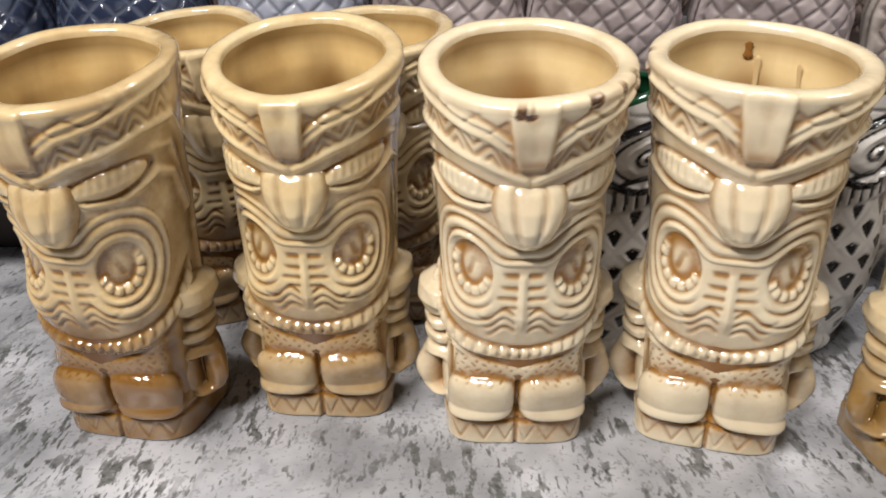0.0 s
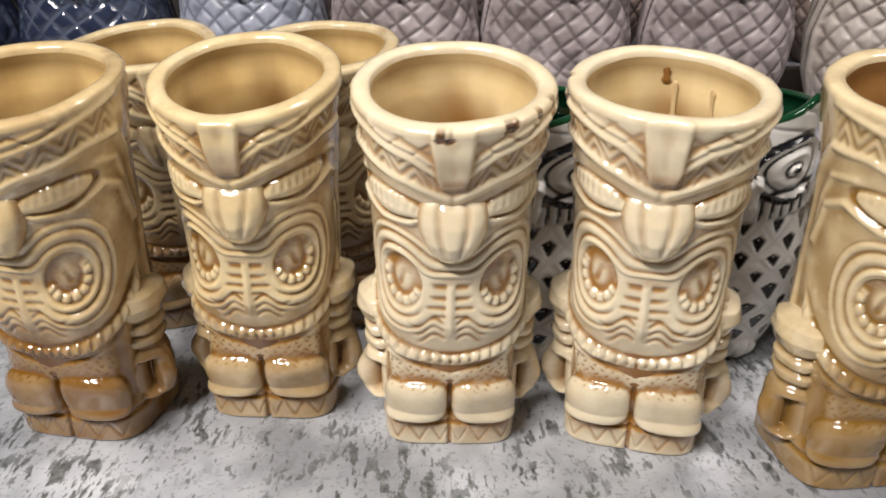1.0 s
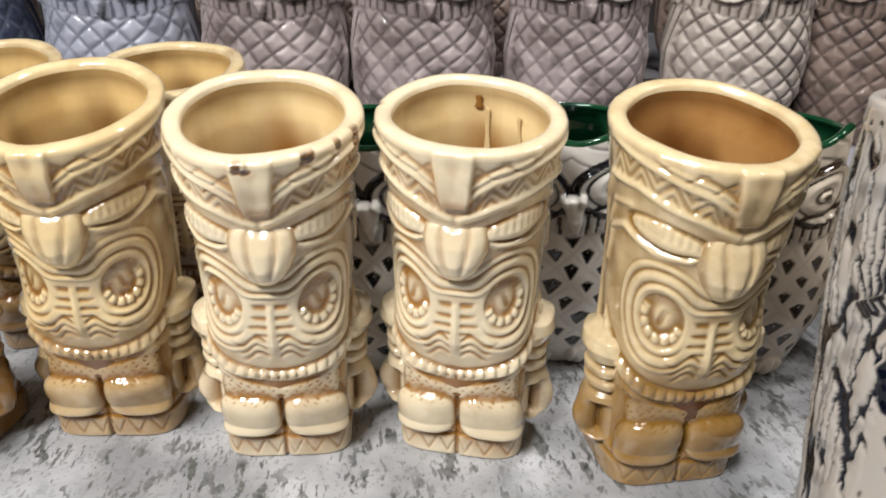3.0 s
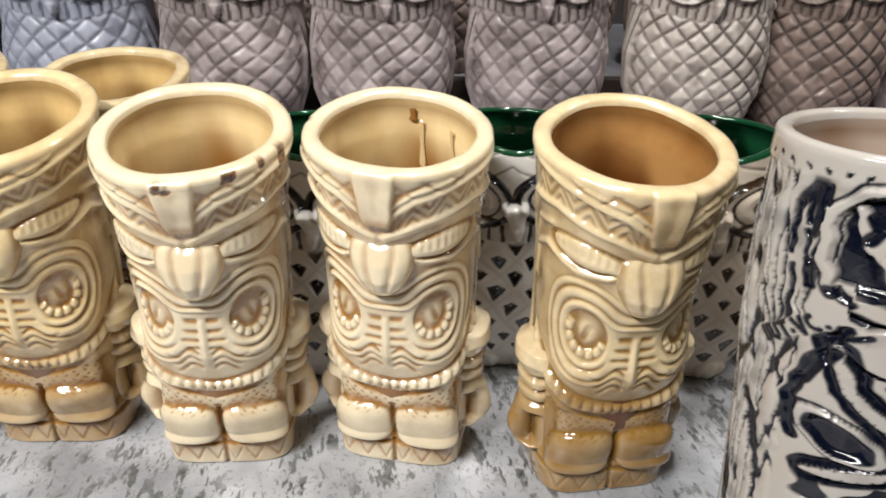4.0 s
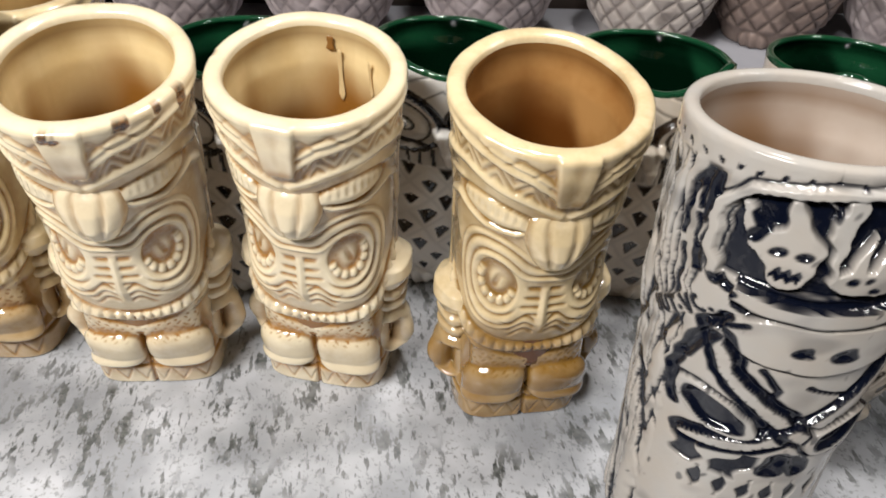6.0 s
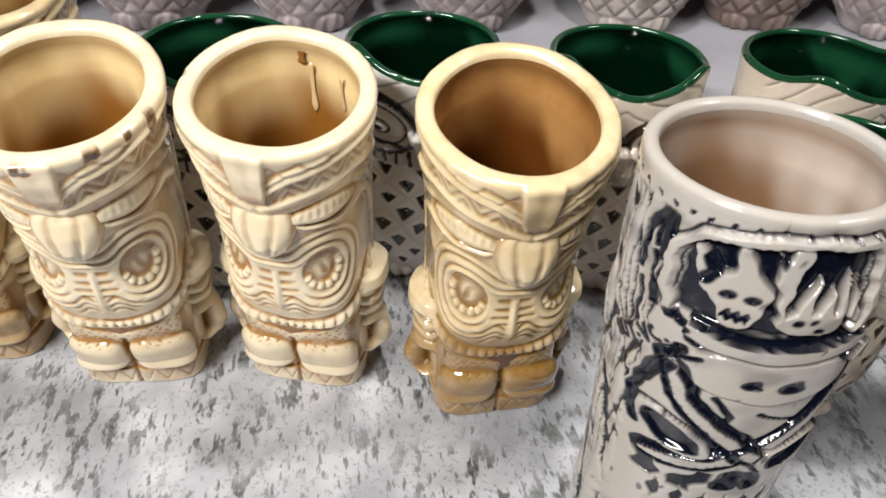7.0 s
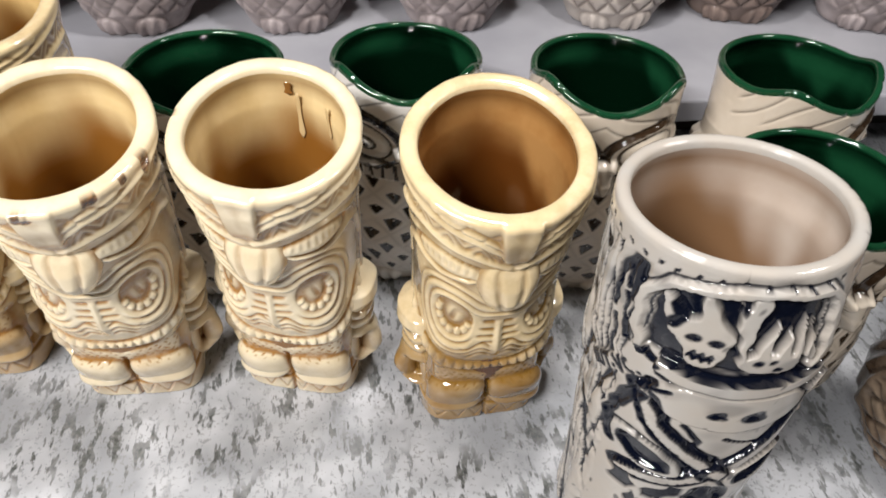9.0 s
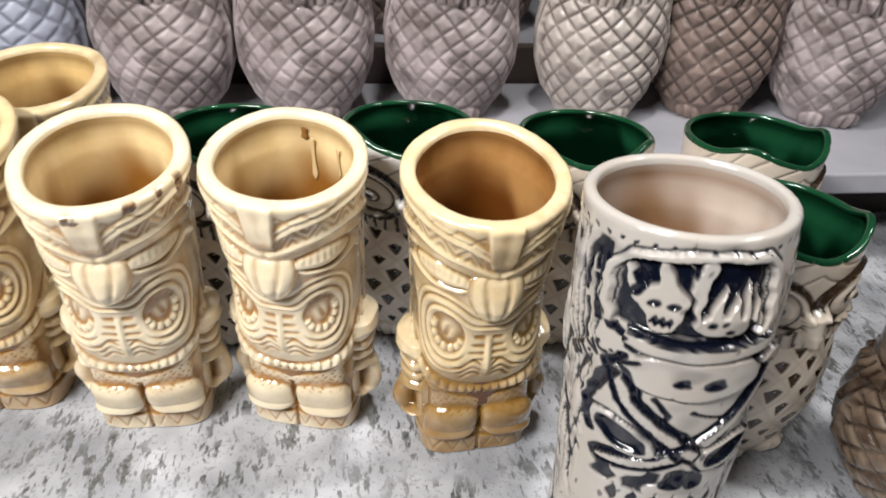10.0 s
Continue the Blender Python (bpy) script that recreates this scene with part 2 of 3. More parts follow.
def shell(columns, rows, height, wide, deep, corner, design, lip, lean=(0, 0), tilt=(0, 0), inner=0.8, floor_at=0.02, rim_shape=None, lip_inside=False, shade_depths=(0.10, 0.27)):
    """A moulded pot that faces -y. wide, deep, corner: half width, half depth (mm) and squareness over the height (mm); design(arc, z): relief in mm and marks.
    lean: how far the rim stands off the foot; tilt: the rim's slope. Returns the meshes of the outside with its lip and of the lining."""
    u = np.linspace(-1, 1, columns + 1)[:-1]
    turn = math.pi * (0.66 * u + 0.34 * u ** 3)[None, :]
    up = np.linspace(0, height - lip, rows)[:, None]

    def ring(z):
        a, b, n = (np.interp(z, *zip(*table)) for table in (wide, deep, corner))
        return ((np.abs(np.sin(turn)) / a) ** n + (np.abs(np.cos(turn)) / b) ** n) ** (-1 / n)

    arc = turn * 36.0 + 0 * up
    lift, marks = design(arc, up + 0 * turn)
    outer = ring(up) + lift
    foot = np.clip(up / 1.5, 0, 1)
    outer = outer - 1.2 * (1 - np.sqrt(np.clip(1 - (1 - foot) ** 2, 0, 1)))
    edge, mouth = outer[-1:], ring(height) * inner
    thick = edge - mouth
    roll = np.linspace(0, math.pi, 10)[1:, None]
    lip_r = edge - thick / 2 + np.cos(roll) * thick / 2
    lip_z = height - lip + np.sqrt(np.sin(roll).clip(0, 1)) * lip
    radius, level, keep = outer, up + 0 * turn, marks
    if not lip_inside:
        radius, level = np.concatenate([outer, lip_r]), np.concatenate([level, lip_z + 0 * turn])
        keep = {key: np.concatenate([v, np.repeat(v[-1:] * (0.9 if key == "chip" else 1.0 if key == "thin" else 0.25), len(roll), 0) * np.linspace(1, 0.7 if key == "thin" else -1.5, len(roll)).clip(0, 1)[:, None]]) for key, v in marks.items()}

    def placed(r, z):
        x, y, f = r * np.sin(turn), -r * np.cos(turn), np.clip(z / height, 0, 1)
        more = rim_shape(turn) * f ** 3 if rim_shape else 0
        z = z + f ** 2 * (tilt[0] * x + tilt[1] * y) + more
        return (x + 1000 * lean[0] * f) / 1000, (y + 1000 * lean[1] * f) / 1000, z / 1000

    body = grid_mesh("body", *placed(radius, level), cap_low=True, **keep)
    down = np.linspace(0, 1, 40)[:, None]
    inside_r = mouth * (1 - 0.16 * down) * np.clip((1.0 - down) / 0.06, 0, 1) ** 0.35
    inside_r = np.maximum(inside_r, 1.0)
    inside_z = height - lip - down * (height - lip - 1000 * floor_at) + 0 * turn
    inside_r[1:4] *= 1.035
    if lip_inside:
        inside_r, inside_z = np.concatenate([edge, lip_r, inside_r]), np.concatenate([0 * turn + height - lip, lip_z + 0 * turn, inside_z])
    # darkens linings with depth: settled glaze, with the shade inside painted into the colour
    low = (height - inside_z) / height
    settled_shade = 0.55 * bell(low - 0.045, 0.012) + step(low + 0.05 * rough_field(2.2 * np.sin(turn) + inside_z * 0.03, 2.2 * np.cos(turn), 1.0, 5) + 0.025 * rough_field(7 * np.sin(turn), 7 * np.cos(turn) + inside_z * 0.04, 1.0, 6), *shade_depths) * np.ones_like(inside_z)
    lining = grid_mesh("lining", *(v[:, ::-1] for v in placed(inside_r, inside_z)), cap_high=True, settled_shade=settled_shade[:, ::-1])
    return body, lining


def tiki_design(seed, chips=()):
    """The carved face, headband, necklace, thighs and plinth of a tiki mug. chips: (arc, height, width, tallness) of bare brown spots."""

    def design(arc, z):
        arc = arc + 0.4 * rough_field(arc, z, 25.0, seed)
        z = z + 0.5 * rough_field(arc, z, 30.0, seed + 1)
        a = np.abs(arc)
        lift = np.zeros_like(a)
        upper = [(6, 155), (14, 161.5), (32, 167), (58, 172)]
        lower = [(2.0, 142.5), (16, 149.5), (40, 156), (57, 155), (66, 140), (69, 100), (66, 66)]
        line_up, line_low = np.interp(a, *zip(*upper)), np.interp(a, *zip(*lower[:4]))
        band = step(a, 7, 8) * step(58 - a, 0, 3)
        # headband: crossed cuts above, a zigzag of cut strokes below
        cuts = np.minimum(np.abs((a * 0.85 + z) % 10 - 5), np.abs((a * 0.7 - z * 1.1) % 10 - 5))
        lift -= 0.9 * bell(cuts, 0.85) * band * step(z, line_up + 1.5, line_up + 2.5) * step(172 - z, 0, 1.5)
        share = (z - line_low) / np.maximum(line_up - line_low, 1)
        wave = np.abs(a % 13 / 6.5 - 1)
        between = band * step(share, 0.08, 0.18) * step(0.92 - share, 0, 0.1)
        lift -= 1.05 * (bell(share - 0.12 - 0.72 * wave, 0.10) + bell(share - 0.55 - 0.72 * wave, 0.09) + bell(share + 0.30 - 0.72 * wave, 0.08)) * between
        lift += 1.5 * bell(chain(a, z, upper), 1.7) + 1.6 * bell(chain(a, z, lower), 1.8)
        lift += 1.1 * bell(chain(a, z, [(p, q + 4.4) for p, q in upper[:3]]), 1.0)
        crest = step(6.8 - (174 - z) * 0.05 - 1.2 * step(154 - z, 0, 6) - a, -0.5, 0.5) * step(z, 147, 149.5)
        lift = lift * (1 - crest) + crest * (2.6 - 1.2 * step(z, 162, 172) - 0.7 * bell(a, 3.4))
        # almond eyes under ribbed lids, and a fold under them
        ex, ey = a - 27, z - (137.8 + 0.16 * (a - 27))
        eye = 1 - np.abs(ex / 17) ** 1.6 - (ey / 6.2) ** 2
        ribs = (0.5 + 0.5 * np.cos(ex * 1.9)) * step(ey, -1.5, 0.5)
        lift += np.where(eye > 0, 2.2 * np.sqrt(np.clip(eye, 0, 1)) * (1 - 0.42 * ribs), 0)
        lift -= 1.6 * bell(eye + 0.02, 0.16) * step(a, 8, 11)
        lift += 1.6 * bell(chain(a, z, [(9, 135), (17, 129.5), (30, 129), (47, 135), (57, 130), (62, 112)]), 1.5)
        lift += 0.9 * bell(chain(a, z, [(44, 146), (56, 143), (61, 132), (64, 112)]), 1.3)
        # mouth: lips folded round a tall curl at each cheek
        ox, oz = a - 23.5, z - 97.5
        tx, tz = ox * 0.95 - oz * 0.30, ox * 0.30 + oz * 0.95
        from_loop = np.hypot(tx / 10.2, tz / 13.5)
        loop = (from_loop - 1) * 11.0
        bar = chain(a, z, [(0, 98.5), (23, 98)]) - 2.6
        k = melt(loop, bar, 6.0)
        fold = step(k, 0.3, 1.3) * step(14.5 - k, 0, 3) * step(66 - a, 0, 4) * step(129 - z, 0, 5) * step(z, 62, 70)
        fold *= np.maximum(step(z, 86, 94), step(13.0 - k, 0, 3))
        fold *= 1 - step(17 - a, 0, 6) * step(97 - z, 0, 2)
        lift += 1.2 * (2 * np.abs(np.cos(math.pi * (k - 2.1 + 0.5 * np.sin(k * 0.5)) / 4.3)) ** 0.6 - 1) * fold * (1 - 0.3 * step(k, 6, 12))
        spin = np.arctan2(tz / 13.5, tx / 10.2)
        cheek = step(1.0 - from_loop, 0, 0.1)
        lift -= 1.5 * cheek
        tooth = np.abs(np.cos(spin * 6.5 + 0.4)) ** 0.45
        opening = step(np.cos(spin + 0.85), -0.25, 0.05)
        lift += cheek * 2.5 * step(from_loop, 0.56, 0.68) * step(0.98 - from_loop, 0, 0.1) * tooth * opening
        lift += cheek * 0.9 * step(0.62 - from_loop, 0, 0.5) * step(chain(ox, oz, [(-8, 5), (-1, 4), (1, -2)]), 0.8, 2.2)
        # barred teeth beside a seam, then wavy wrinkles down to the chin
        rows = np.maximum(np.maximum(bell(z - 96.5, 1.1), bell(z - 90.5, 0.9)), np.maximum(bell(z - 85.5, 0.9), bell(z - 81, 0.8)))
        lift -= 1.1 * rows * step(a, 1.6, 2.8) * step(10.5 + 1.5 * np.sin(z * 0.9) - a, 0, 2.5)
        lift += 0.8 * bell(a, 1.5) * step(z, 66, 72) * step(98 - z, 0, 3)
        for n in range(3):
            line = 78.5 - 4.6 * n + 2.2 * np.sin((a - 4) * 0.42) - 0.10 * a
            lift -= 1.25 * bell(z - line, 1.0) * step(a, 2, 4) * step(21 - 2 * n - a, 0, 5)
        # chin and necklace of teeth
        lift += 2.6 * step(z, 51, 57) * step(98 - z, 0, 24) * step(52 - a, 0, 24)
        neck = 53.0 + 0.0095 * a ** 2
        rope = np.clip(1 - ((z - neck) / 4.8) ** 2, 0, 1) * step(60 - a, 0, 6)
        lift += rope * (2.8 - 1.9 * step(np.cos(a * 1.25), 0.2, 0.8) * step(z, neck - 1.8, neck + 0.3))
        lift -= 1.1 * bell(z - neck - 5.0, 1.0) * step(60 - a, 0, 6)
        lift -= 1.2 * bell(z - neck + 5.2, 1.0) * step(50 - a, 0, 6)
        # thighs, spotted loincloth, plinth with zigzag
        tx, tz = np.abs(a - 18.2) / 18.4, np.abs(z - 27.5 + 0.06 * (a - 18)) / 13.0
        thigh = 8.0 * np.clip(1 - tx ** 3.2 - tz ** 2.8, 0, 1) ** 0.5
        cloth = 2.6 * step(z, 30, 40) * step(neck - 3.5 - z, 0, 2) * step(36 - a, 0, 7)
        lift += np.maximum(thigh, cloth)
        spots = step(np.sin(a * 1.2 + np.sin(z)) * np.sin(z * 1.25 + 0.6 * np.sin(a)), 0.45, 0.75) * step(z, 35, 38) * step(neck - 5 - z, 0, 3) * step(36 - a, 0, 4)
        lift -= 0.4 * spots
        lift -= 2.2 * bell(z - 14.8, 1.3) + 2.2 * bell(a, 1.1) * step(43 - z, 0, 4)
        cutting = np.abs(np.abs(a % 11 - 5.5) * 1.9 - (z - 3.0))
        lift -= 0.8 * bell(cutting, 1.1) * step(z, 2, 3.5) * step(12.5 - z, 0, 1.5) * step(36 - a, 0, 5)
        # plain back with long tool marks
        back = step(a, 70, 80)
        lift += back * 0.5 * np.sin(arc * 0.8 + 0.6 * np.sin(z * 0.07))
        lift = lift * (1 - 0.9 * step(z, 169, 174) * (1 - crest))
        lift = lift * (1 + 0.14 * rough_field(arc, z, 8.0, seed + 21)) + 0.28 * rough_field(arc, z, 9.0, seed + 22)
        lift = 0.5 * lift + 0.5 * blurred(lift, 1)
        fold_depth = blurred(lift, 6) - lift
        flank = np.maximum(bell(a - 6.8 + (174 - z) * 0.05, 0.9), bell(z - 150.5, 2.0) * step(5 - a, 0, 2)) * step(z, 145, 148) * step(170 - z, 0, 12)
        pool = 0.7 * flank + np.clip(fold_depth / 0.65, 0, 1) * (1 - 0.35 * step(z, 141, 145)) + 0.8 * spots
        wide = np.clip((blurred(lift, 14) - lift) / 1.3 + 0.09 + 0.18 * rough_field(arc, z, 9.0, seed + 30), 0, 1) * step(171 - z, 0, 3)
        wide = np.maximum(wide, 0.9 * crest * np.maximum(0.7 * step(168 - z, 0, 10) * step(rough_field(arc, z, 9.0, seed + 8), -0.6, 0.9), 0.6 * step(157 - z + 3 * rough_field(arc * 2.0, z * 0.3, 4.0, seed + 9), -3, 8)))
        wide = np.maximum(wide, 0.75 * step(a, 52, 72) * step(168 - z, 0, 12))
        dip = step(78 - z - 0.16 * a + 5 * rough_field(arc, z, 14.0, seed + 3), -8, 22)
        chip = np.zeros_like(a)
        for ca, cz, cw, ch in chips:
            d = np.hypot((arc - ca) / cw, (z - cz) / ch) + 0.35 * rough_field(arc, z, 1.6, seed + 5)
            chip = np.maximum(chip, step(1 - d, 0, 0.25))
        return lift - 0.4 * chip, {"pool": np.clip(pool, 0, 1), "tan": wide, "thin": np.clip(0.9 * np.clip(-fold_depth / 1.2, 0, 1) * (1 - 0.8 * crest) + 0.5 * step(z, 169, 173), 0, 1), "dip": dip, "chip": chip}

    return design


TIKI_WIDE = [(0, 32.5), (16, 33.0), (22, 31), (60, 32.5), (75, 34), (105, 34.5), (140, 36.3), (160, 39.3), (178, 42.0)]
TIKI_DEEP = [(0, 29.5), (16, 30.0), (22, 26), (60, 28.5), (75, 32), (105, 34), (140, 37.5), (160, 41.2), (178, 44.2)]
TIKI_SQUARE = [(0, 4.5), (18, 4.0), (50, 2.9), (80, 2.4), (110, 2.15), (178, 2.0)]


def nose_mesh():
    """A broad shell-shaped nose of three lobes, widest near the bridge and rounded below; the origin is at the bridge on the face."""
    t = np.linspace(0, 1, 30)[:, None]
    across = np.linspace(0, 2 * math.pi, 65)[:-1][None, :]
    swell = np.interp(t, (0, 0.08, 0.22, 0.42, 0.6, 0.76, 0.88, 0.96, 1), (0.62, 0.92, 1.0, 0.98, 0.84, 0.66, 0.47, 0.26, 0.03))
    proud = np.interp(t, (0, 0.10, 0.32, 0.58, 0.78, 0.92, 1), (0.22, 0.52, 0.88, 1.0, 0.78, 0.38, 0.03))
    side, front = np.abs(np.sin(across)), step(np.cos(across), 0, 0.3)
    groove = bell(side - 0.46 + 0.22 * t, 0.085) * front * step(0.9 - t, 0, 0.3)
    x = 14.2 * swell * np.sin(across)
    y = -9.8 * proud * np.cos(across) * np.where(np.cos(across) > 0, 1.0, 0.4) * (1 - 0.22 * groove)
    z = -29.5 * t + 2.5 * (side - 0.5) * (1 - t) ** 3
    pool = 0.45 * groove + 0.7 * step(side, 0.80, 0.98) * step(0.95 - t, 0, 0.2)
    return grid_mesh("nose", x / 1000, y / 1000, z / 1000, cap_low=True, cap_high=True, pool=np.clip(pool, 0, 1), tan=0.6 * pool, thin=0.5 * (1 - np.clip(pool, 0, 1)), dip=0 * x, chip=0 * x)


def arm_mesh(side):
    """An arm held to the body: round shoulder, two cuffs, forearm and a curled palm with a hollow."""
    z = np.linspace(15, 80, 110)[:, None]
    turn = np.linspace(0, 2 * math.pi, 57)[:-1][None, :]
    reach = np.interp(z, (15, 17, 20, 32, 39, 43, 45, 46.2, 48, 51, 52.2, 53.4, 55, 58, 59.4, 60.6, 63, 69, 75, 79, 80), (2.5, 7.2, 9.2, 10.2, 9.6, 8.2, 6.4, 6.4, 8.8, 9.2, 8.4, 6.8, 9.0, 9.4, 8.6, 6.9, 9.6, 12.2, 11.2, 5.5, 0.3))
    palm = step(z, 18.5, 22) * step(41 - z, 0, 5) * bell(np.angle(np.exp(1j * (turn - side * 0.55))), 0.50)
    curl = bell(z - 28, 10) * bell(np.angle(np.exp(1j * (turn - side * 1.45))), 0.38)
    r = reach * (1 - 0.82 * palm) + 4.5 * curl
    r = r * (1 + 0.03 * np.sin(5 * turn + z * 0.3))
    x = r * np.sin(turn) * 0.95
    y = -r * np.cos(turn) * 1.4
    creases = np.maximum(np.maximum(bell(z - 45.6, 1.1), bell(z - 53.2, 1.0)), bell(z - 60.5, 1.0))
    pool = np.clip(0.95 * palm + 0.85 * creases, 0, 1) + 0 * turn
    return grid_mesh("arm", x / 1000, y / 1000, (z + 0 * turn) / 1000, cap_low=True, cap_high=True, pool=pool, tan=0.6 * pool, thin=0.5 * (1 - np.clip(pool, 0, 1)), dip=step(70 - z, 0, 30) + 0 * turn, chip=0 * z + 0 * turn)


def tiki_mug(place, facing, skin, inside, label, seed, lean=(0.0, -0.030), slope=0.26, chips=()):
    thing = new("tiki_mug")
    thing.matrix_world = pose(*place, 0, 0, facing)
    tagged(thing, label, "mug", "tiki mugs on the table")
    c, s = math.cos(radians(facing)), math.sin(radians(facing))
    own = (c * lean[0] + s * lean[1], -s * lean[0] + c * lean[1])
    tilt = (slope * s, slope * c)
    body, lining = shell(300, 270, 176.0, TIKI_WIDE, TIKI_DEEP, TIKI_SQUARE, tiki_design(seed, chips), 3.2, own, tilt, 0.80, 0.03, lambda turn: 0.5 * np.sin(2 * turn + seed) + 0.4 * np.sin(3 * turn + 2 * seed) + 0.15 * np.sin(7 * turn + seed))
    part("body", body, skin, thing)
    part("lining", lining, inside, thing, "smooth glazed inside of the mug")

    def seat(x, y, z):
        f = z / 0.176
        return x + own[0] * f, y + own[1] * f, z + f ** 2 * (tilt[0] * x + tilt[1] * y)

    nose = part("nose", nose_mesh(), skin, thing)
    top, tip = Vector(seat(0, -0.0345, 0.1405)), Vector(seat(0, -0.0345, 0.110))
    back = math.atan2(tip.y - top.y, top.z - tip.z)
    nose.matrix_local = Matrix.Translation(top) @ Matrix.Rotation(back, 4, "X")
    for side in (-1, 1):
        arm = part("arm", arm_mesh(side), skin, thing)
        arm.matrix_local = Matrix(((1, 0, own[0] / 0.176, side * 0.0325), (0, 1, own[1] / 0.176, -0.003), (0, 0, 1, 0), (0, 0, 0, 1)))
    return thing


def pirate_design(arc, z):
    """Bark-like sides, an ink-filled panel with bony figures, a hat brim, crossed ropes and two hollow eyes."""
    arc, z = 5.0 + 1.18 * arc - 0.047 * z, 1.415 * z - 79.0 - 0.039 * arc
    even_arc, even_z = arc, z
    arc = arc + 0.9 * rough_field(arc, z, 13.0, 31) + 0.5 * rough_field(arc, z, 2.2, 33)
    z = z + 0.9 * rough_field(arc, z, 15.0, 32) + 0.5 * rough_field(arc, z, 2.3, 34)
    ink, lift = np.zeros_like(arc), np.zeros_like(arc)

    def cut(distance, width, depth=1.2):
        nonlocal ink, lift
        ink = np.maximum(ink, step(1.8 * width - distance, -0.4, 0.6))
        lift = lift - depth * bell(distance, width)

    def raised(inside, height=1.6):
        nonlocal ink, lift
        m = step(inside - 0.45, -0.3, 0.6)
        ink = ink * (1 - m)
        lift = np.maximum(lift, height * m) * m + lift * (1 - m)

    def bone(*points, width=3.0, height=1.6):
        raised(width - chain(arc, z, points), height)

    # bark on the sides and the back: long leaf-shaped gouges
    bark = rough_field(arc * 1.5, z * 0.26, 5.0, 40)
    vein = bell(bark, 0.36) * step(rough_field(arc, z * 0.5, 9.0, 44), -0.9, -0.3)
    finer = rough_field(arc * 2.9, z * 0.42, 5.0, 41)
    vein = np.maximum(vein, bell(finer, 0.34) * step(rough_field(arc, z * 0.4, 7.0, 46), -0.7, -0.1))
    side = np.maximum(step(-arc, 46, 48), step(arc, 25, 27)) * step(187 - z, 0, 4)
    ink = np.maximum(ink, side * step(vein, 0.48, 0.72))
    lift += side * (0.9 * bark - 1.8 * vein)

    def spike(p, q, low, high, height=1.7):
        (px, pz), (qx, qz) = p, q
        t = np.clip(((arc - px) * (qx - px) + (z - pz) * (qz - pz)) / ((qx - px) ** 2 + (qz - pz) ** 2), 0, 1)
        raised(low + (high - low) * t - np.hypot(arc - px - t * (qx - px), z - pz - t * (qz - pz)), height)

    # panel under the rim with two bony heads, horns and flames
    panel = step(arc, -42, -41) * step(14 - arc, 0, 1) * step(z, 139.5 - 0.05 * (arc + 14), 141 - 0.05 * (arc + 14)) * step(184.5 - 0.006 * (arc + 10) ** 2 - z, 0, 1.5)
    ink, lift = np.maximum(ink, panel), lift - 2.0 * panel
    spike((-25, 161), (-23, 148), 9.0, 6.0)
    spike((-31, 162), (-38, 176), 6.0, 2.0)
    spike((-22.5, 164), (-25.5, 181), 4.6, 2.4)
    spike((-12, 152), (-14.5, 168), 1.2, 3.0)
    spike((-14.5, 168), (-11, 182), 3.0, 3.6)
    spike((-13, 174), (-17.5, 183), 2.0, 0.8)
    spike((-7, 150), (0.5, 149), 6.2, 6.6)
    spike((-6.5, 154), (-5.5, 171), 3.2, 0.8)
    spike((0, 154), (1.5, 167), 3.0, 0.6)
    spike((5.5, 150), (4.5, 173), 2.4, 0.8)
    spike((9.5, 152), (9.0, 170), 1.7, 0.7)
    spike((12, 148), (12.5, 164), 1.2, 0.6)
    for ex, ez, r in ((-27.5, 160, 1.4), (-21.3, 160, 1.3), (-6.8, 151.5, 1.0), (0, 146.5, 1.1), (-2.5, 152, 0.8)):
        cut(np.hypot(arc - ex, z - ez), r, 1.0)
    cut(np.abs(z - 150 - 1.0 * np.sin(arc * 2.3)) + 6 * step(np.abs(arc + 23.7), 3.8, 4.6), 1.5, 0.8)
    cut(chain(arc, z, [(-34, 173), (-31.5, 168), (-35, 163)]), 1.3)
    cut(chain(arc, z, [(-16, 183), (-15.5, 176)]), 0.6)
    # raised frame of the panel, ticks under the lip
    rail = [(-41, 137), (-45.5, 150), (-46, 172), (-38, 183), (-12, 187), (12, 185.5), (17, 180), (17.5, 152), (14, 141)]
    bone(*rail, width=2.6, height=2.4)
    cut(np.abs(chain(arc, z, rail) - 3.4) + 4 * panel, 0.45, 0.6)
    cut(np.abs(arc % 7 - 3.5) + 5 * step(np.abs(z - 189.0 - 1.0 * np.sin(arc)), 0.8, 1.8), 0.7, 0.6)
    for a0, z0, a1, z1, w in ((-50, 182, -49.5, 172, 1.7), (-55, 180, -54, 164, 1.4), (-53.5, 160, -50.5, 146, 1.3), (-50.5, 146, -48.5, 136, 2.6), (-49, 160, -48, 150, 1.0), (-59, 172, -58, 148, 1.5), (-57, 142, -55, 128, 1.4)):
        cut(chain(arc, z, [(a0, z0), (a1, z1)]), 0.6 * w, 1.3)
    # brim with a knot at its end, and the hat with two holes
    brim = 131.8 + 0.004 * (arc + 8) ** 2
    here = 9 * step(np.abs(arc + 7), 27, 29)
    raised(4.6 - np.abs(z - brim) - here, 2.8)
    cut(np.abs(z - brim + 5.7) + here, 1.7)
    cut(np.abs(z - brim - 5.8) + here, 1.5)
    cut(chain(arc, z, [(-35, 134), (-41, 138)]), 1.5)
    raised(6.0 - np.hypot(arc - 23, (z - 124) * 0.9), 4.0)
    cut(np.abs(np.hypot(arc - 23, (z - 124) * 0.9) - 6.6), 1.0)
    hat = 1 - np.abs((arc + 7) / 29) ** 2.4 - np.abs((z - 116) / 14.5) ** 2
    raised(hat * 5 * step(128 - z, 0, 2), 2.4)
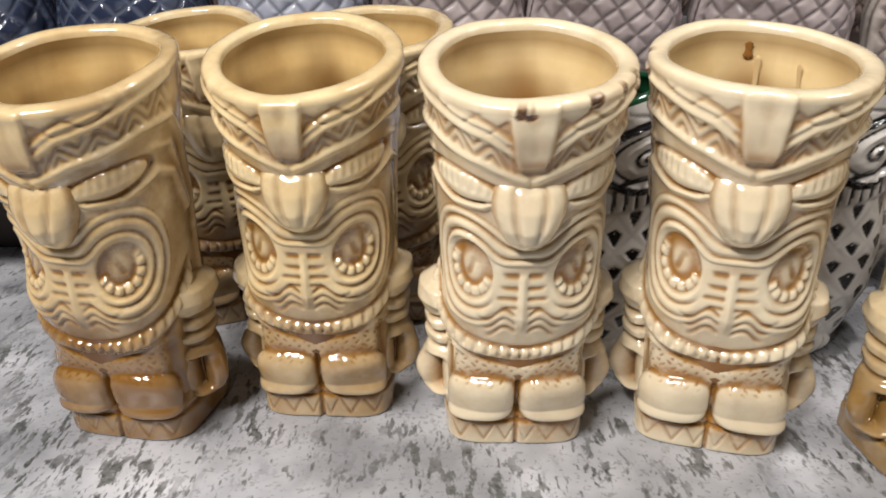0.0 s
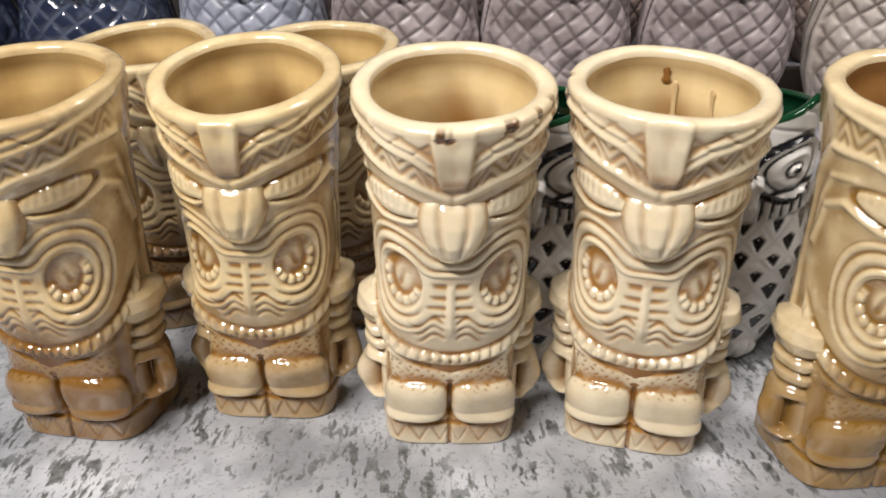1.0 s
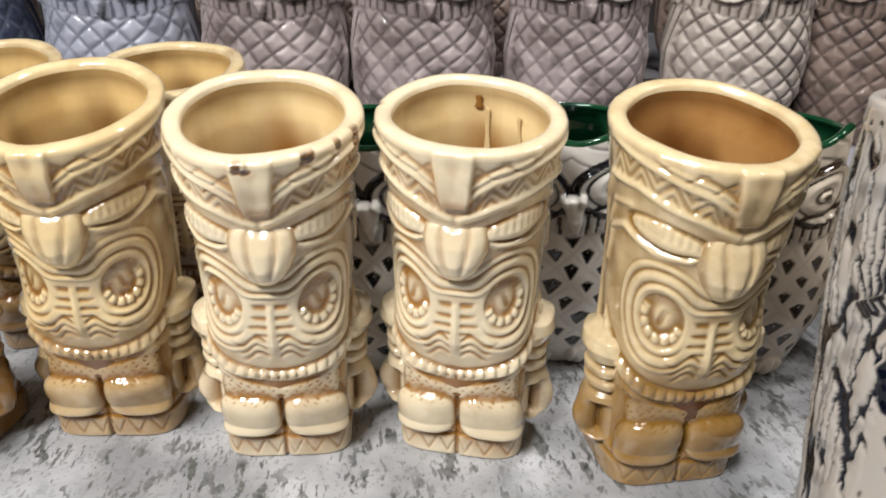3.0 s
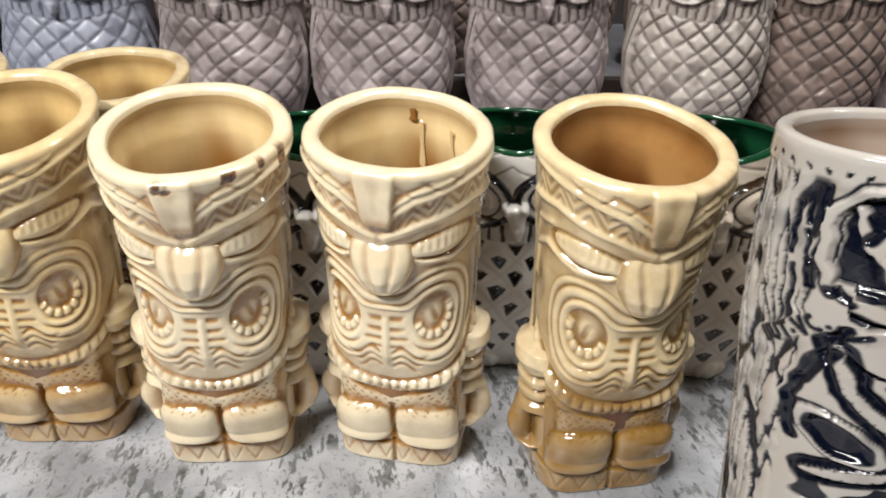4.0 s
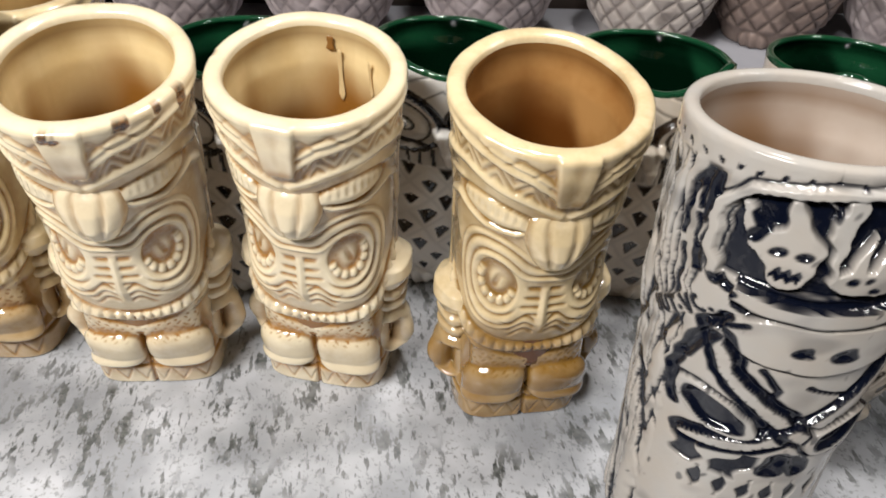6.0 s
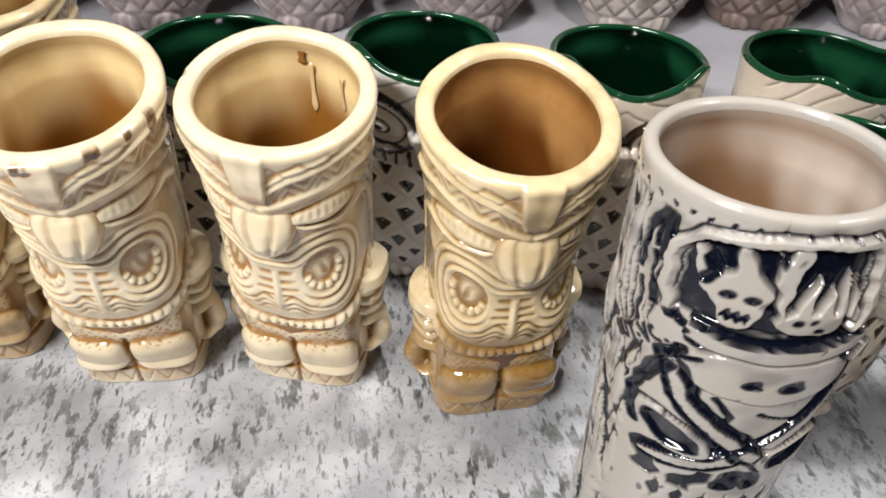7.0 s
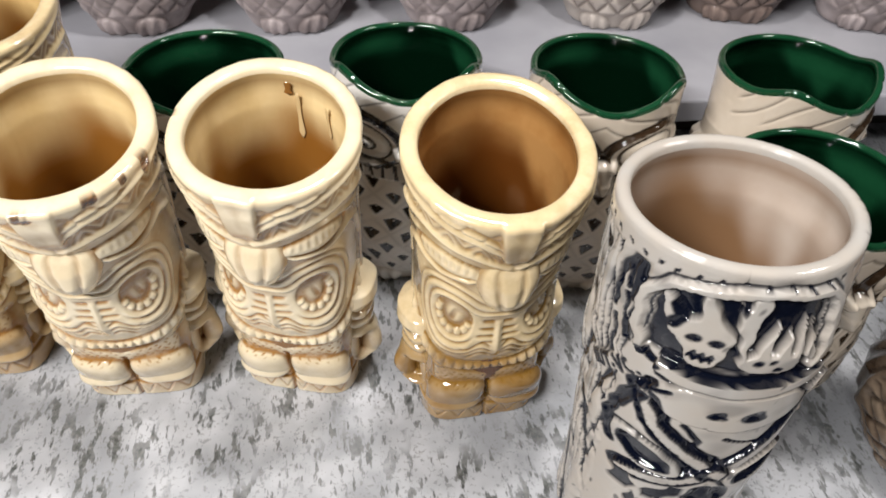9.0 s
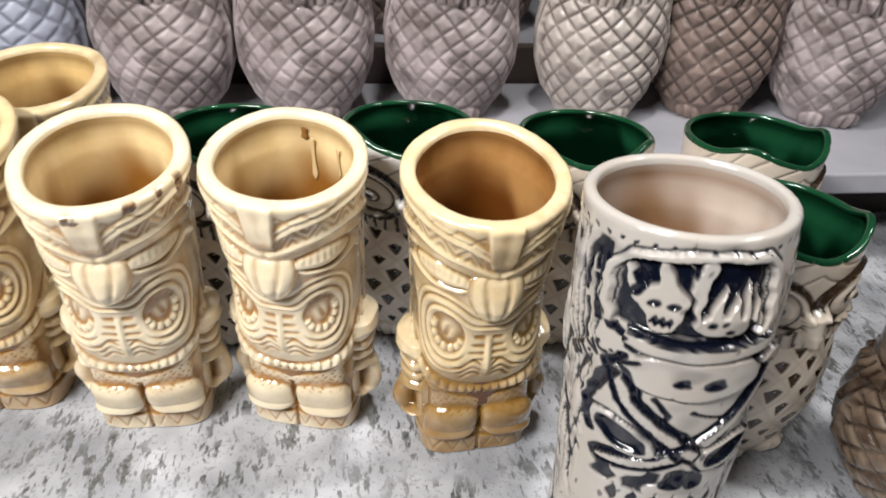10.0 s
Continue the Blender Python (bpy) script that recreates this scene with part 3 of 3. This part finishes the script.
    cut(np.abs(hat) * 13 + 5 * step(z, 122, 125), 1.6)
    for ex, ez, r in ((-9.7, 115, 1.9), (2.2, 114, 2.4), (-7.5, 113.5, 1.0)):
        cut(np.hypot(arc - ex, z - ez), r, 1.2)
    cut(chain(arc, z, [(-16, 98), (-10, 88), (-12, 82)]), 0.9)
    cut(chain(arc, z, [(-2, 92), (8, 86), (10, 79)]), 0.8)
    # braided ropes that cross at the brow of the skull below
    for way, rope in ((1, [(-36, 111), (-26, 91), (-12, 75), (-1, 62)]), (-1, [(30, 108), (15, 82), (-1, 62)]), (-1, [(-1, 62), (-15, 51), (-34, 44)]), (1, [(-1, 62), (12, 50), (30, 44)])):
        d = chain(arc, z, rope)
        raised(3.9 - d, 1.7)
        cut(np.abs(d - 5.0), 1.5, 1.2)
        cut(np.abs((arc * way - z) % 5 - 2.5) + 5 * step(np.abs(d - 2.6), 0.8, 1.4), 0.28, 0.4)
    # hollow eyes with raised lids, dark flanks
    for ex, ez, lean in ((-28, 66, -0.42), (18, 57, 0.20)):
        ox = arc - ex
        hole = 1 - np.abs(ox / 12.5) ** 1.7 - ((z - ez - lean * ox) / 9.0) ** 2
        raised((hole + 0.55) * 4, 1.9)
        ink = np.maximum(ink, step(hole, 0.0, 0.12))
        lift -= 2.6 * step(hole, 0, 0.6)
        cut(np.abs(hole + 0.62) * 7, 0.8, 0.6)
    cut(chain(arc, z, [(-36, 108), (-41, 99), (-43, 90)]), 2.2, 1.8)
    cut(chain(arc, z, [(-44, 88), (-46, 70), (-43, 58)]), 1.8, 1.4)
    cut(chain(arc, z, [(-27, 122), (-36, 117), (-39, 110)]), 1.0)
    cut(chain(arc, z, [(33, 104), (36, 84), (32, 66)]), 2.0, 1.4)
    # nose hole, teeth and the ragged dark beard
    cut(chain(arc, z, [(-2, 42), (-4, 35)]), 3.0, 2.0)
    cut(chain(arc, z, [(4, 41), (6, 35)]), 2.8, 2.0)
    beard = step(16 - np.abs(arc + 24), 0, 2) * step(z, 24, 26) * step(44 - z, 0, 2) * step(rough_field(arc * 1.3, z * 0.7, 5.0, 55), -0.6, -0.3)
    ink, lift = np.maximum(ink, beard), lift - 1.4 * beard
    low = step(27 - z, 0, 2) * step(34 - np.abs(arc), 0, 2) * step(z, 8, 10) * step(np.cos(arc * 0.7) + 0.6 * np.sin(z * 0.45), 0.3, 0.5)
    ink, lift = np.maximum(ink, low), lift - 1.2 * low
    # scratched letters beside the brim: unreadable bars, then U T, a stop, V C
    u, w = (even_arc + 46.5) * 0.70 + (even_z - 116) * 0.71, -(even_arc + 46.5) * 0.71 + (even_z - 116) * 0.70
    stroke = chain(u, w, [(-4.2, 3.4), (-2.2, -3.4), (-0.4, 3.4)])
    stroke = np.minimum(stroke, np.abs(np.hypot((u - 4.2) * 1.2, w) - 3.2) + 5 * step(u, 4.9, 5.5))
    stroke = np.minimum(stroke, np.minimum(chain(u, w, [(-12, 3), (-8.4, 3)]), chain(u, w, [(-10.2, 3), (-10.2, -3.2)])))
    stroke = np.minimum(stroke, chain(u, w, [(-17, 3), (-17, -1.8), (-15.5, -3.2), (-14, -1.8), (-14, 3)]))
    stroke = np.minimum(stroke, np.minimum(chain(u, w, [(-21.5, -3), (-21.5, 3)]), chain(u, w, [(-19.2, -3), (-19.2, 3)])))
    stroke = np.minimum(stroke, np.minimum(np.hypot(u + 6.3, w + 1.5), np.hypot(u - 7.6, w + 3)))
    clear = step(5.0 - np.maximum(np.abs(u + 7) - 12, np.abs(w)), 0, 2)
    ink = ink * (1 - clear)
    lift = lift * (1 - clear)
    cut(stroke, 0.75, 0.7)
    sunk = np.clip((blurred(lift, 4) - lift) / 1.1 - 0.15, 0, 1) * step(rough_field(arc, z, 4.0, 57), -1.2, 0.2)
    ink = np.maximum(ink, sunk)
    smear = np.maximum(step(rough_field(arc, z, 5.0, 50), 0.4, 1.6) * 0.35, step(rough_field(arc * 2.0, z * 0.7, 2.6, 51), 1.3, 2.0) * 0.7)
    return lift, {"pool": np.clip(np.maximum(ink, smear * step(186 - z, 0, 5)), 0, 1)}


PIRATE_WIDE = [(0, 38.5), (70, 40), (130, 42.5), (165, 43.3), (195, 43)]
PIRATE_DEEP = [(0, 41), (70, 43.5), (120, 45.5), (165, 46), (182, 42.5), (195, 39.5)]


def owl_design(kind, seed, bold=1.0):
    """Feathers, ringed eyes, beak, wings and feet of an owl pot. kind: "lattice" or "spots" on the breast."""

    def design(arc, z):
        arc = arc + 1.8 * rough_field(arc, z, 14.0, seed)
        z = z + 1.6 * rough_field(arc, z, 16.0, seed + 1)
        a = np.abs(arc)
        lift, ink = np.zeros_like(a), np.zeros_like(a)
        breast = step(46 + 0.1 * (90 - z) - a, 0, 3) * step(z, 12, 17) * step(92 + 0.10 * a - z, 0, 4)
        pitch = 15.5 if kind == "lattice" else 20.0
        p, q = (arc * 1.12 + z) / pitch, (arc * 1.12 - z) / pitch
        fp, fq = np.abs(p % 1 - 0.5), np.abs(q % 1 - 0.5)
        if kind == "lattice":
            cell = np.clip(1 - (2 * np.maximum(fp, fq)) ** 3, 0, 1)
            lift += breast * 2.4 * bold * cell
            ink = np.maximum(ink, breast * 0.6 * step(rough_field(arc, z, 4.5, seed + 12), 0.5, 1.3))
            ink = np.maximum(ink, breast * step(np.maximum(fp, fq), 0.36, 0.46) * step(rough_field(arc, z, 15.0, seed + 9), -1.4, 0.4) * bold)
        else:
            dp, dq = p % 1 - 0.5, q % 1 - 0.5
            whim = np.sin(np.floor(p) * 5.3 + np.floor(q) * 3.7)
            across, rise = dp + dq + 0.06 * whim, dp - dq
            drop = 0.58 * np.clip((rise + 0.66 + 0.1 * whim) / 0.95, 0, 1) ** 0.8
            mark = step(drop - np.abs(across), 0.0, 0.06) * step(0.36 + 0.08 * whim - rise - 0.5 * np.abs(across), 0, 0.07)
            mark = mark * (1 - step(0.06 - np.hypot(across - 0.03, rise - 0.12), 0, 0.03))
            cell = np.clip(1 - (2 * np.maximum(fp, fq)) ** 3, 0, 1)
            lift += breast * (0.35 * cell - 0.8 * mark)
            seam = step(np.maximum(fp, fq), 0.40, 0.47) * step(rough_field(arc, z, 9.0, seed + 15), -0.2, 0.6)
            ink = np.maximum(ink, breast * np.maximum(mark, 0.15 * seam))
        # collar of short feathers under the eyes
        collar = step(60 - a, 0, 3) * step(z, 90 + 0.08 * a, 92 + 0.08 * a) * step(103 + 0.08 * a - z, 0, 2)
        lift += collar * 2.0 * np.abs(np.sin(arc * 0.55))
        ink = np.maximum(ink, collar * step(0.50 - np.abs(np.sin(arc * 0.55)), 0, 0.12))
        # ringed eyes
        d = np.hypot(a - 19, (z - 116) * 1.15)
        disc = step(18 - d, 0, 2)
        lift += disc * (2.2 + 0.8 * np.cos(d * 0.75)) + 2.8 * bell(d, 4.5)
        ink = np.maximum(ink * (1 - disc), disc * np.maximum(step(np.cos(d * 0.75), -0.7, -0.95), step(2.6 - d, 0, 0.8)))
        ink = np.maximum(ink, step(2.6 - np.abs(d - 18.0), 0, 0.8))
        ink = np.maximum(ink, step(1.8 - np.abs(z - 105 - 0.08 * a), 0, 0.8) * step(62 - a, 0, 2))
        # beak
        beak = np.clip(1 - (a / (6.5 * np.clip((z - 90) / 26, 0.05, 1))) ** 2, 0, 1) * step(z, 90, 96) * step(118 - z, 0, 5)
        lift += 8.0 * beak ** 0.6
        ink *= 1 - step(beak, 0.05, 0.3)
        ink = np.maximum(ink, bell(beak - 0.03, 0.03) * step(z, 91, 94) * step(114 - z, 0, 2) * 0.8)
        # wings at the sides
        wing = step(a, 48 - 0.1 * (z - 40), 51 - 0.1 * (z - 40)) * step(105 - z, 0, 8) * step(z, 8, 20) * step(100 - a, 0, 8)
        quill = (a + 0.25 * z) % 8.5 - 4.25
        lift += wing * (3.6 + 0.9 * np.cos(quill * 0.74))
        ink = np.maximum(ink, wing * step(1.3 - np.abs(np.abs(quill) - 4.25), 0, 0.7) * step(rough_field(arc, z, 10.0, seed + 4), -0.5, 0.1))
        # brow streaks under the rim
        brow = step(z, 127, 131) * step(60 - a, 0, 4)
        streak = (a * 0.7 + z) % 11.0 - 5.5
        ink = np.maximum(ink, brow * bell(streak, 0.55) * 0.8)
        lift -= brow * 0.8 * bell(streak, 0.7)
        # feet
        toes = np.clip(1 - ((a - 16) / 12) ** 2 - ((z - 5) / 9) ** 2, 0, 1)
        lift += 5.5 * np.sqrt(toes) * (0.8 + 0.2 * np.cos((a - 16) * 0.8))
        depth = np.clip((blurred(lift, 5) - lift) / 1.6, 0, 1)
        return lift, {"pool": np.clip(np.maximum(ink, (0.55 if kind == "lattice" else 0.12) * depth), 0, 1)}

    return design


OWL_WIDE = [(0, 30), (12, 36), (40, 46), (65, 48), (90, 45), (115, 43), (135, 43), (148, 43.5)]
OWL_DEEP = [(0, 28), (12, 34), (40, 42), (65, 43), (90, 41), (115, 41), (135, 43), (148, 44.5)]
OWL_SQUARE = [(0, 2.2), (148, 2.1)]


def owl_rim(turn):
    """Two ear tips beside the brow and a dip between them."""
    return 7.0 * bell(np.abs(turn) - 0.95, 0.35) - 4.0 * bell(turn, 0.35)


def owl_mug(place, facing, mesh_pair, skin, inside, label, group, lining_label, scale=(1, 1, 1)):
    thing = new("owl_mug")
    thing.matrix_world = pose(*place, 0, 0, facing) @ Matrix.Diagonal((*scale, 1))
    tagged(thing, label, "mug", group)
    body, lining = mesh_pair[0].copy(), mesh_pair[1].copy()
    part("body", body, skin, thing)
    part("lining", lining, inside, thing, lining_label)
    return thing

# ---- setting ----


def slab(name, size, place, mat, label, category, bevel=0.002):
    ob = part(name, block(size, bevel), mat)
    ob.location = place
    return tagged(ob, label, category, kind="structure")


TABLE_EDGE, TIER_FRONT, TIER_TOP = -0.10, 0.462, 0.085
slab("table_top", (2.6, 1.4, 0.03), (0.15, 0.60, -0.03), laminate, "grey-white granite-patterned laminate table top with dark flecks", "table top", 0.003)
slab("display_tier", (2.2, 0.22, 0.018), (0.15, TIER_FRONT + 0.11, TIER_TOP - 0.018), shelf_paint, "raised light grey shelf board behind the mugs", "shelf")
slab("tier_back", (2.2, 0.012, 0.05), (0.15, TIER_FRONT + 0.232, TIER_TOP - 0.014), dark_board, "dark strip behind the raised shelf", "shelf")
slab("tier_support", (2.1, 0.02, TIER_TOP - 0.019), (0.15, TIER_FRONT + 0.10, 0.0), dark_board, "dark board under the raised shelf", "board")
slab("rear_tier", (2.2, 0.45, 0.018), (0.15, 0.95, 0.092), shelf_paint, "second light grey shelf board farther back", "shelf")
slab("rear_support", (2.1, 0.02, 0.091), (0.15, 0.76, 0.0), dark_board, "dark board under the farther shelf", "board")
slab("floor", (4.6, 4.6, 0.1), (0.1, 0.3, -0.95), wall_paint, "grey shop floor", "floor")
slab("ceiling", (4.6, 4.6, 0.1), (0.1, 0.3, 1.75), wall_paint, "pale shop ceiling", "ceiling")
slab("wall_back", (4.6, 0.1, 2.6), (0.1, 2.65, -0.85), wall_paint, "grey shop wall", "wall")
slab("wall_front", (4.6, 0.1, 2.6), (0.1, -2.05, -0.85), wall_paint, "grey shop wall", "wall")
slab("wall_left", (0.1, 4.6, 2.6), (-2.25, 0.3, -0.85), wall_paint, "grey shop wall", "wall")
slab("wall_right", (0.1, 4.6, 2.6), (2.45, 0.3, -0.85), wall_paint, "grey shop wall", "wall")
slab("table_body", (2.5, 1.3, 0.82), (0.15, 0.60, -0.85), dark_board, "dark boarded body under the table top", "table", 0.004)

# ---- tiki mugs ----
PALE = (0.80, 0.69, 0.48)
tiki_mug((-0.125, 0.338, 0), -9, glaze("ochre_glaze", (0.68, 0.51, 0.26), (0.19, 0.080, 0.011), 0.8, 1.0, 1.0), lining_glaze, "ochre-brown glazed ceramic tiki mug turned aside, with a big round nose", 11, lean=(0.004, -0.025), slope=0.25)
tiki_mug((-0.035, 0.355, 0), -3, glaze("golden_glaze", (0.76, 0.60, 0.33), (0.24, 0.105, 0.017), 0.65, 0.6, 1.0), lining_glaze, "golden glazed ceramic tiki mug with carved scowling face", 12, lean=(0.003, -0.0225), slope=0.29)
tiki_mug((0.056, 0.334, 0), 0, glaze("chipped_cream_glaze", PALE, BROWN, 0.4, 0.08, 0.95), pale_lining, "pale cream ceramic tiki mug with brown chips on its rim", 13, lean=(0.002, -0.027), slope=0.25,
         chips=((-2, 171.5, 4.0, 1.9), (19, 172.0, 3.4, 1.8), (32, 172.5, 1.5, 1.1), (43, 171.5, 2.8, 2.8)))
drip_mug = tiki_mug((0.149, 0.329, 0), -15, glaze("cream_glaze", PALE, BROWN, 0.35, 0.05, 0.95), pale_lining, "pale cream ceramic tiki mug with a brown drip inside", 14, lean=(-0.004, -0.0235), slope=0.19, chips=((-47, 170, 2.8, 2.6), (-56, 172.5, 2.0, 1.5)))
amber_mug = tiki_mug((0.243, 0.303, 0), 5, glaze("amber_glaze", (0.74, 0.59, 0.35), (0.23, 0.115, 0.019), 0.6, 1.0, 1.0), dark_lining, "amber-brown ceramic tiki mug with darker legs, turned aside", 15, lean=(-0.0015, -0.018), slope=0.22)
tiki_mug((-0.115, 0.455, 0), 26, glaze("brown_glaze", (0.70, 0.56, 0.32), (0.17, 0.072, 0.015), 0.8, 0.9, 1.0), lining_glaze, "brown-shaded ceramic tiki mug standing in the second row", 16, lean=(0.0, -0.025), slope=0.2)
tiki_mug((-0.013, 0.453, 0), 5, glaze("honey_glaze", (0.70, 0.56, 0.32), (0.17, 0.072, 0.015), 0.8, 0.9, 1.0), lining_glaze, "honey-coloured ceramic tiki mug standing in the second row", 17, lean=(0.0, -0.025), slope=0.2)

# brown glaze runs inside the pale mug
drip_glaze = plain("brown_drip", (0.20, 0.085, 0.02), (0.26, 0.12, 0.03), 60.0, 0.2, 0.05, 0.4)
clear_glaze = plain("clear_drip", (0.66, 0.50, 0.27), (0.58, 0.42, 0.21), 60.0, 0.10, 0.05, 0.6)


def glaze_drip(owner, turn, top, long, wide, mat, own=(-0.0004, -0.0230)):
    """A run of glaze on the inner wall of a mug, its drop at the lower end."""
    t, around = np.linspace(0, 1, 14)[:, None], np.linspace(0, 2 * math.pi, 13)[:-1][None, :]
    half = wide * np.interp(t, (0, 0.1, 0.5, 0.85, 1), (0.3, 0.8, 0.55, 1.0, 0.1))
    x, y, z = half * np.cos(around), 0.12 * half * np.sin(around), -long * t + 0 * around
    ob = part("glaze_drip", grid_mesh("glaze_drip", x, y, z, cap_low=True, cap_high=True), mat, owner, "run of brown glaze")
    ob.matrix_local = Matrix.Translation((-0.0350 * math.sin(turn) + own[0], 0.0350 * math.cos(turn) + own[1], top)) @ Matrix.Rotation(turn, 4, "Z") @ Matrix.Rotation(radians(5.5), 4, "X")


glaze_drip(drip_mug, -0.02, 0.1755, 0.007, 0.0022, drip_glaze)
glaze_drip(drip_mug, -0.14, 0.1700, 0.026, 0.0017, clear_glaze)
glaze_drip(drip_mug, -0.62, 0.1680, 0.018, 0.0013, clear_glaze)
glaze_drip(amber_mug, -0.75, 0.1640, 0.022, 0.0012, plain("amber_drip", (0.46, 0.26, 0.09), (0.38, 0.20, 0.06), 60.0, 0.10, 0.05, 0.6), (-0.0029, -0.0170))

# ---- pirate mug ----
pirate = new("pirate_mug")
pirate.matrix_world = pose(0.313, 0.2115, 0)
tagged(pirate, "tall white ceramic mug carved with skulls and ropes in blue-black ink", "mug")
bodies = shell(420, 340, 195.0, PIRATE_WIDE, PIRATE_DEEP, [(0, 2), (195, 2)], pirate_design, 3.6, (0.001, 0.0095), (0, -0.01), 0.87, 0.02, shade_depths=(0.02, 0.22))
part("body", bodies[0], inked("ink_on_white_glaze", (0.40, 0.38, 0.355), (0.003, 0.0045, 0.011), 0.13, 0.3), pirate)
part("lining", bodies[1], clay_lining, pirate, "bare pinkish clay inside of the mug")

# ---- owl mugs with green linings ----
spotted = shell(210, 170, 148.0, OWL_WIDE, OWL_DEEP, OWL_SQUARE, owl_design("spots", 61), 3.0, rim_shape=owl_rim, inner=0.90, lip_inside=True, shade_depths=(0.03, 0.14))
soft = shell(210, 170, 148.0, OWL_WIDE, OWL_DEEP, OWL_SQUARE, owl_design("lattice", 81, 0.7), 3.0, rim_shape=owl_rim, inner=0.90)
latticed = shell(210, 170, 148.0, OWL_WIDE, OWL_DEEP, OWL_SQUARE, owl_design("lattice", 71), 3.0, rim_shape=owl_rim, inner=0.90)
white_ink = inked("black_on_white_glaze", (0.80, 0.78, 0.74), (0.006, 0.006, 0.008), 0.14, 0.7, 0.15)
brown_ink = inked("brown_on_cream_glaze", (0.66, 0.58, 0.48), (0.03, 0.017, 0.009), 0.16, 0.6)
GREEN = "owls with green linings"
for place, facing, skin, label in (
    ((0.102, 0.410, 0), -6, white_ink, "white owl mug with black marks and a green inside"),
    ((0.213, 0.416, 0), -4, white_ink, "white owl mug with black feather marks and a green inside"),
    ((0.325, 0.397, 0), -10, brown_ink, "cream owl mug with brown feather marks and a green inside"),
    ((0.436, 0.391, 0), 24, brown_ink, "cream owl mug with tan brow and green inside, turned aside"),
    ((0.399, 0.288, 0), 10, brown_ink, "cream brown-spotted owl mug with green inside behind the pirate mug"),
):
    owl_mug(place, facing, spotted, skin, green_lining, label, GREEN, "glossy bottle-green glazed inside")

# ---- bare owls on the raised shelf ----
bisque = inked("grey_brown_bisque", (0.44, 0.38, 0.38), (0.07, 0.055, 0.05), 0.5, 0.1, 1.0, (0.11, 0.085, 0.08), 24.0)
bisque_pale = inked("pale_bisque", (0.50, 0.45, 0.41), (0.12, 0.095, 0.085), 0.45, 0.15, 0.7, (0.24, 0.20, 0.18))
bisque_brown = inked("brown_bisque", (0.24, 0.18, 0.155), (0.05, 0.037, 0.032), 0.5, 0.1, 0.8, (0.10, 0.07, 0.06), 24.0)
bisque_blue = inked("blue_grey_bisque", (0.33, 0.35, 0.42), (0.09, 0.10, 0.13), 0.4, 0.2, 0.6, (0.20, 0.21, 0.27))
navy = inked("navy_mottled_glaze", (0.025, 0.034, 0.065), (0.10, 0.12, 0.17), 0.15, 0.7, 0.9, (0.008, 0.011, 0.025))
OWLS = "owls on the raised shelf"
for x, y, facing, skin, label in (
    (-0.335, 0.610, 0, navy, "dark navy mottled owl on the raised shelf"),
    (-0.215, 0.606, 5, navy, "dark navy mottled owl with pale flecks on the raised shelf"),
    (-0.095, 0.610, 0, bisque_blue, "blue-grey unglazed owl on the raised shelf"),
    (0.022, 0.608, -4, bisque, "grey-brown unglazed owl with feathered breast on the raised shelf"),
    (0.138, 0.606, 3, bisque, "grey-brown unglazed owl on the raised shelf"),
    (0.262, 0.606, -3, bisque, "grey-brown unglazed owl with folded wings on the raised shelf"),
    (0.394, 0.604, -6, bisque_pale, "pale unglazed owl with lattice breast on the raised shelf"),
    (0.502, 0.612, -12, bisque_brown, "dark brown unglazed owl on the raised shelf"),
    (0.610, 0.590, -16, bisque, "pale grey-brown pot with curls on the raised shelf"),
):
    owl_mug((x, y, TIER_TOP), facing, latticed if skin in (bisque_pale, bisque_brown) else soft, skin, clay_lining, label, OWLS, "bare clay inside", (1.12, 1.1, 1.15))
for x in (-0.16, -0.04, 0.08, 0.20, 0.325, 0.45):
    owl_mug((x, 0.80, 0.11), 0, latticed, bisque_brown, clay_lining, "dark brown unglazed owl in the rear row", "owls on the farther shelf", "bare clay inside", (1.1, 1.1, 1.2))

# ---- glazed brown pot at the table's end ----
pot = owl_mug((0.490, 0.222, 0), -30, latticed, inked("dark_brown_glaze", (0.045, 0.025, 0.014), (0.02, 0.010, 0.006), 0.25, 0.5), clay_lining, "glossy dark brown owl pot at the end of the table", "", "bare clay inside", (1.1, 1.1, 0.8))
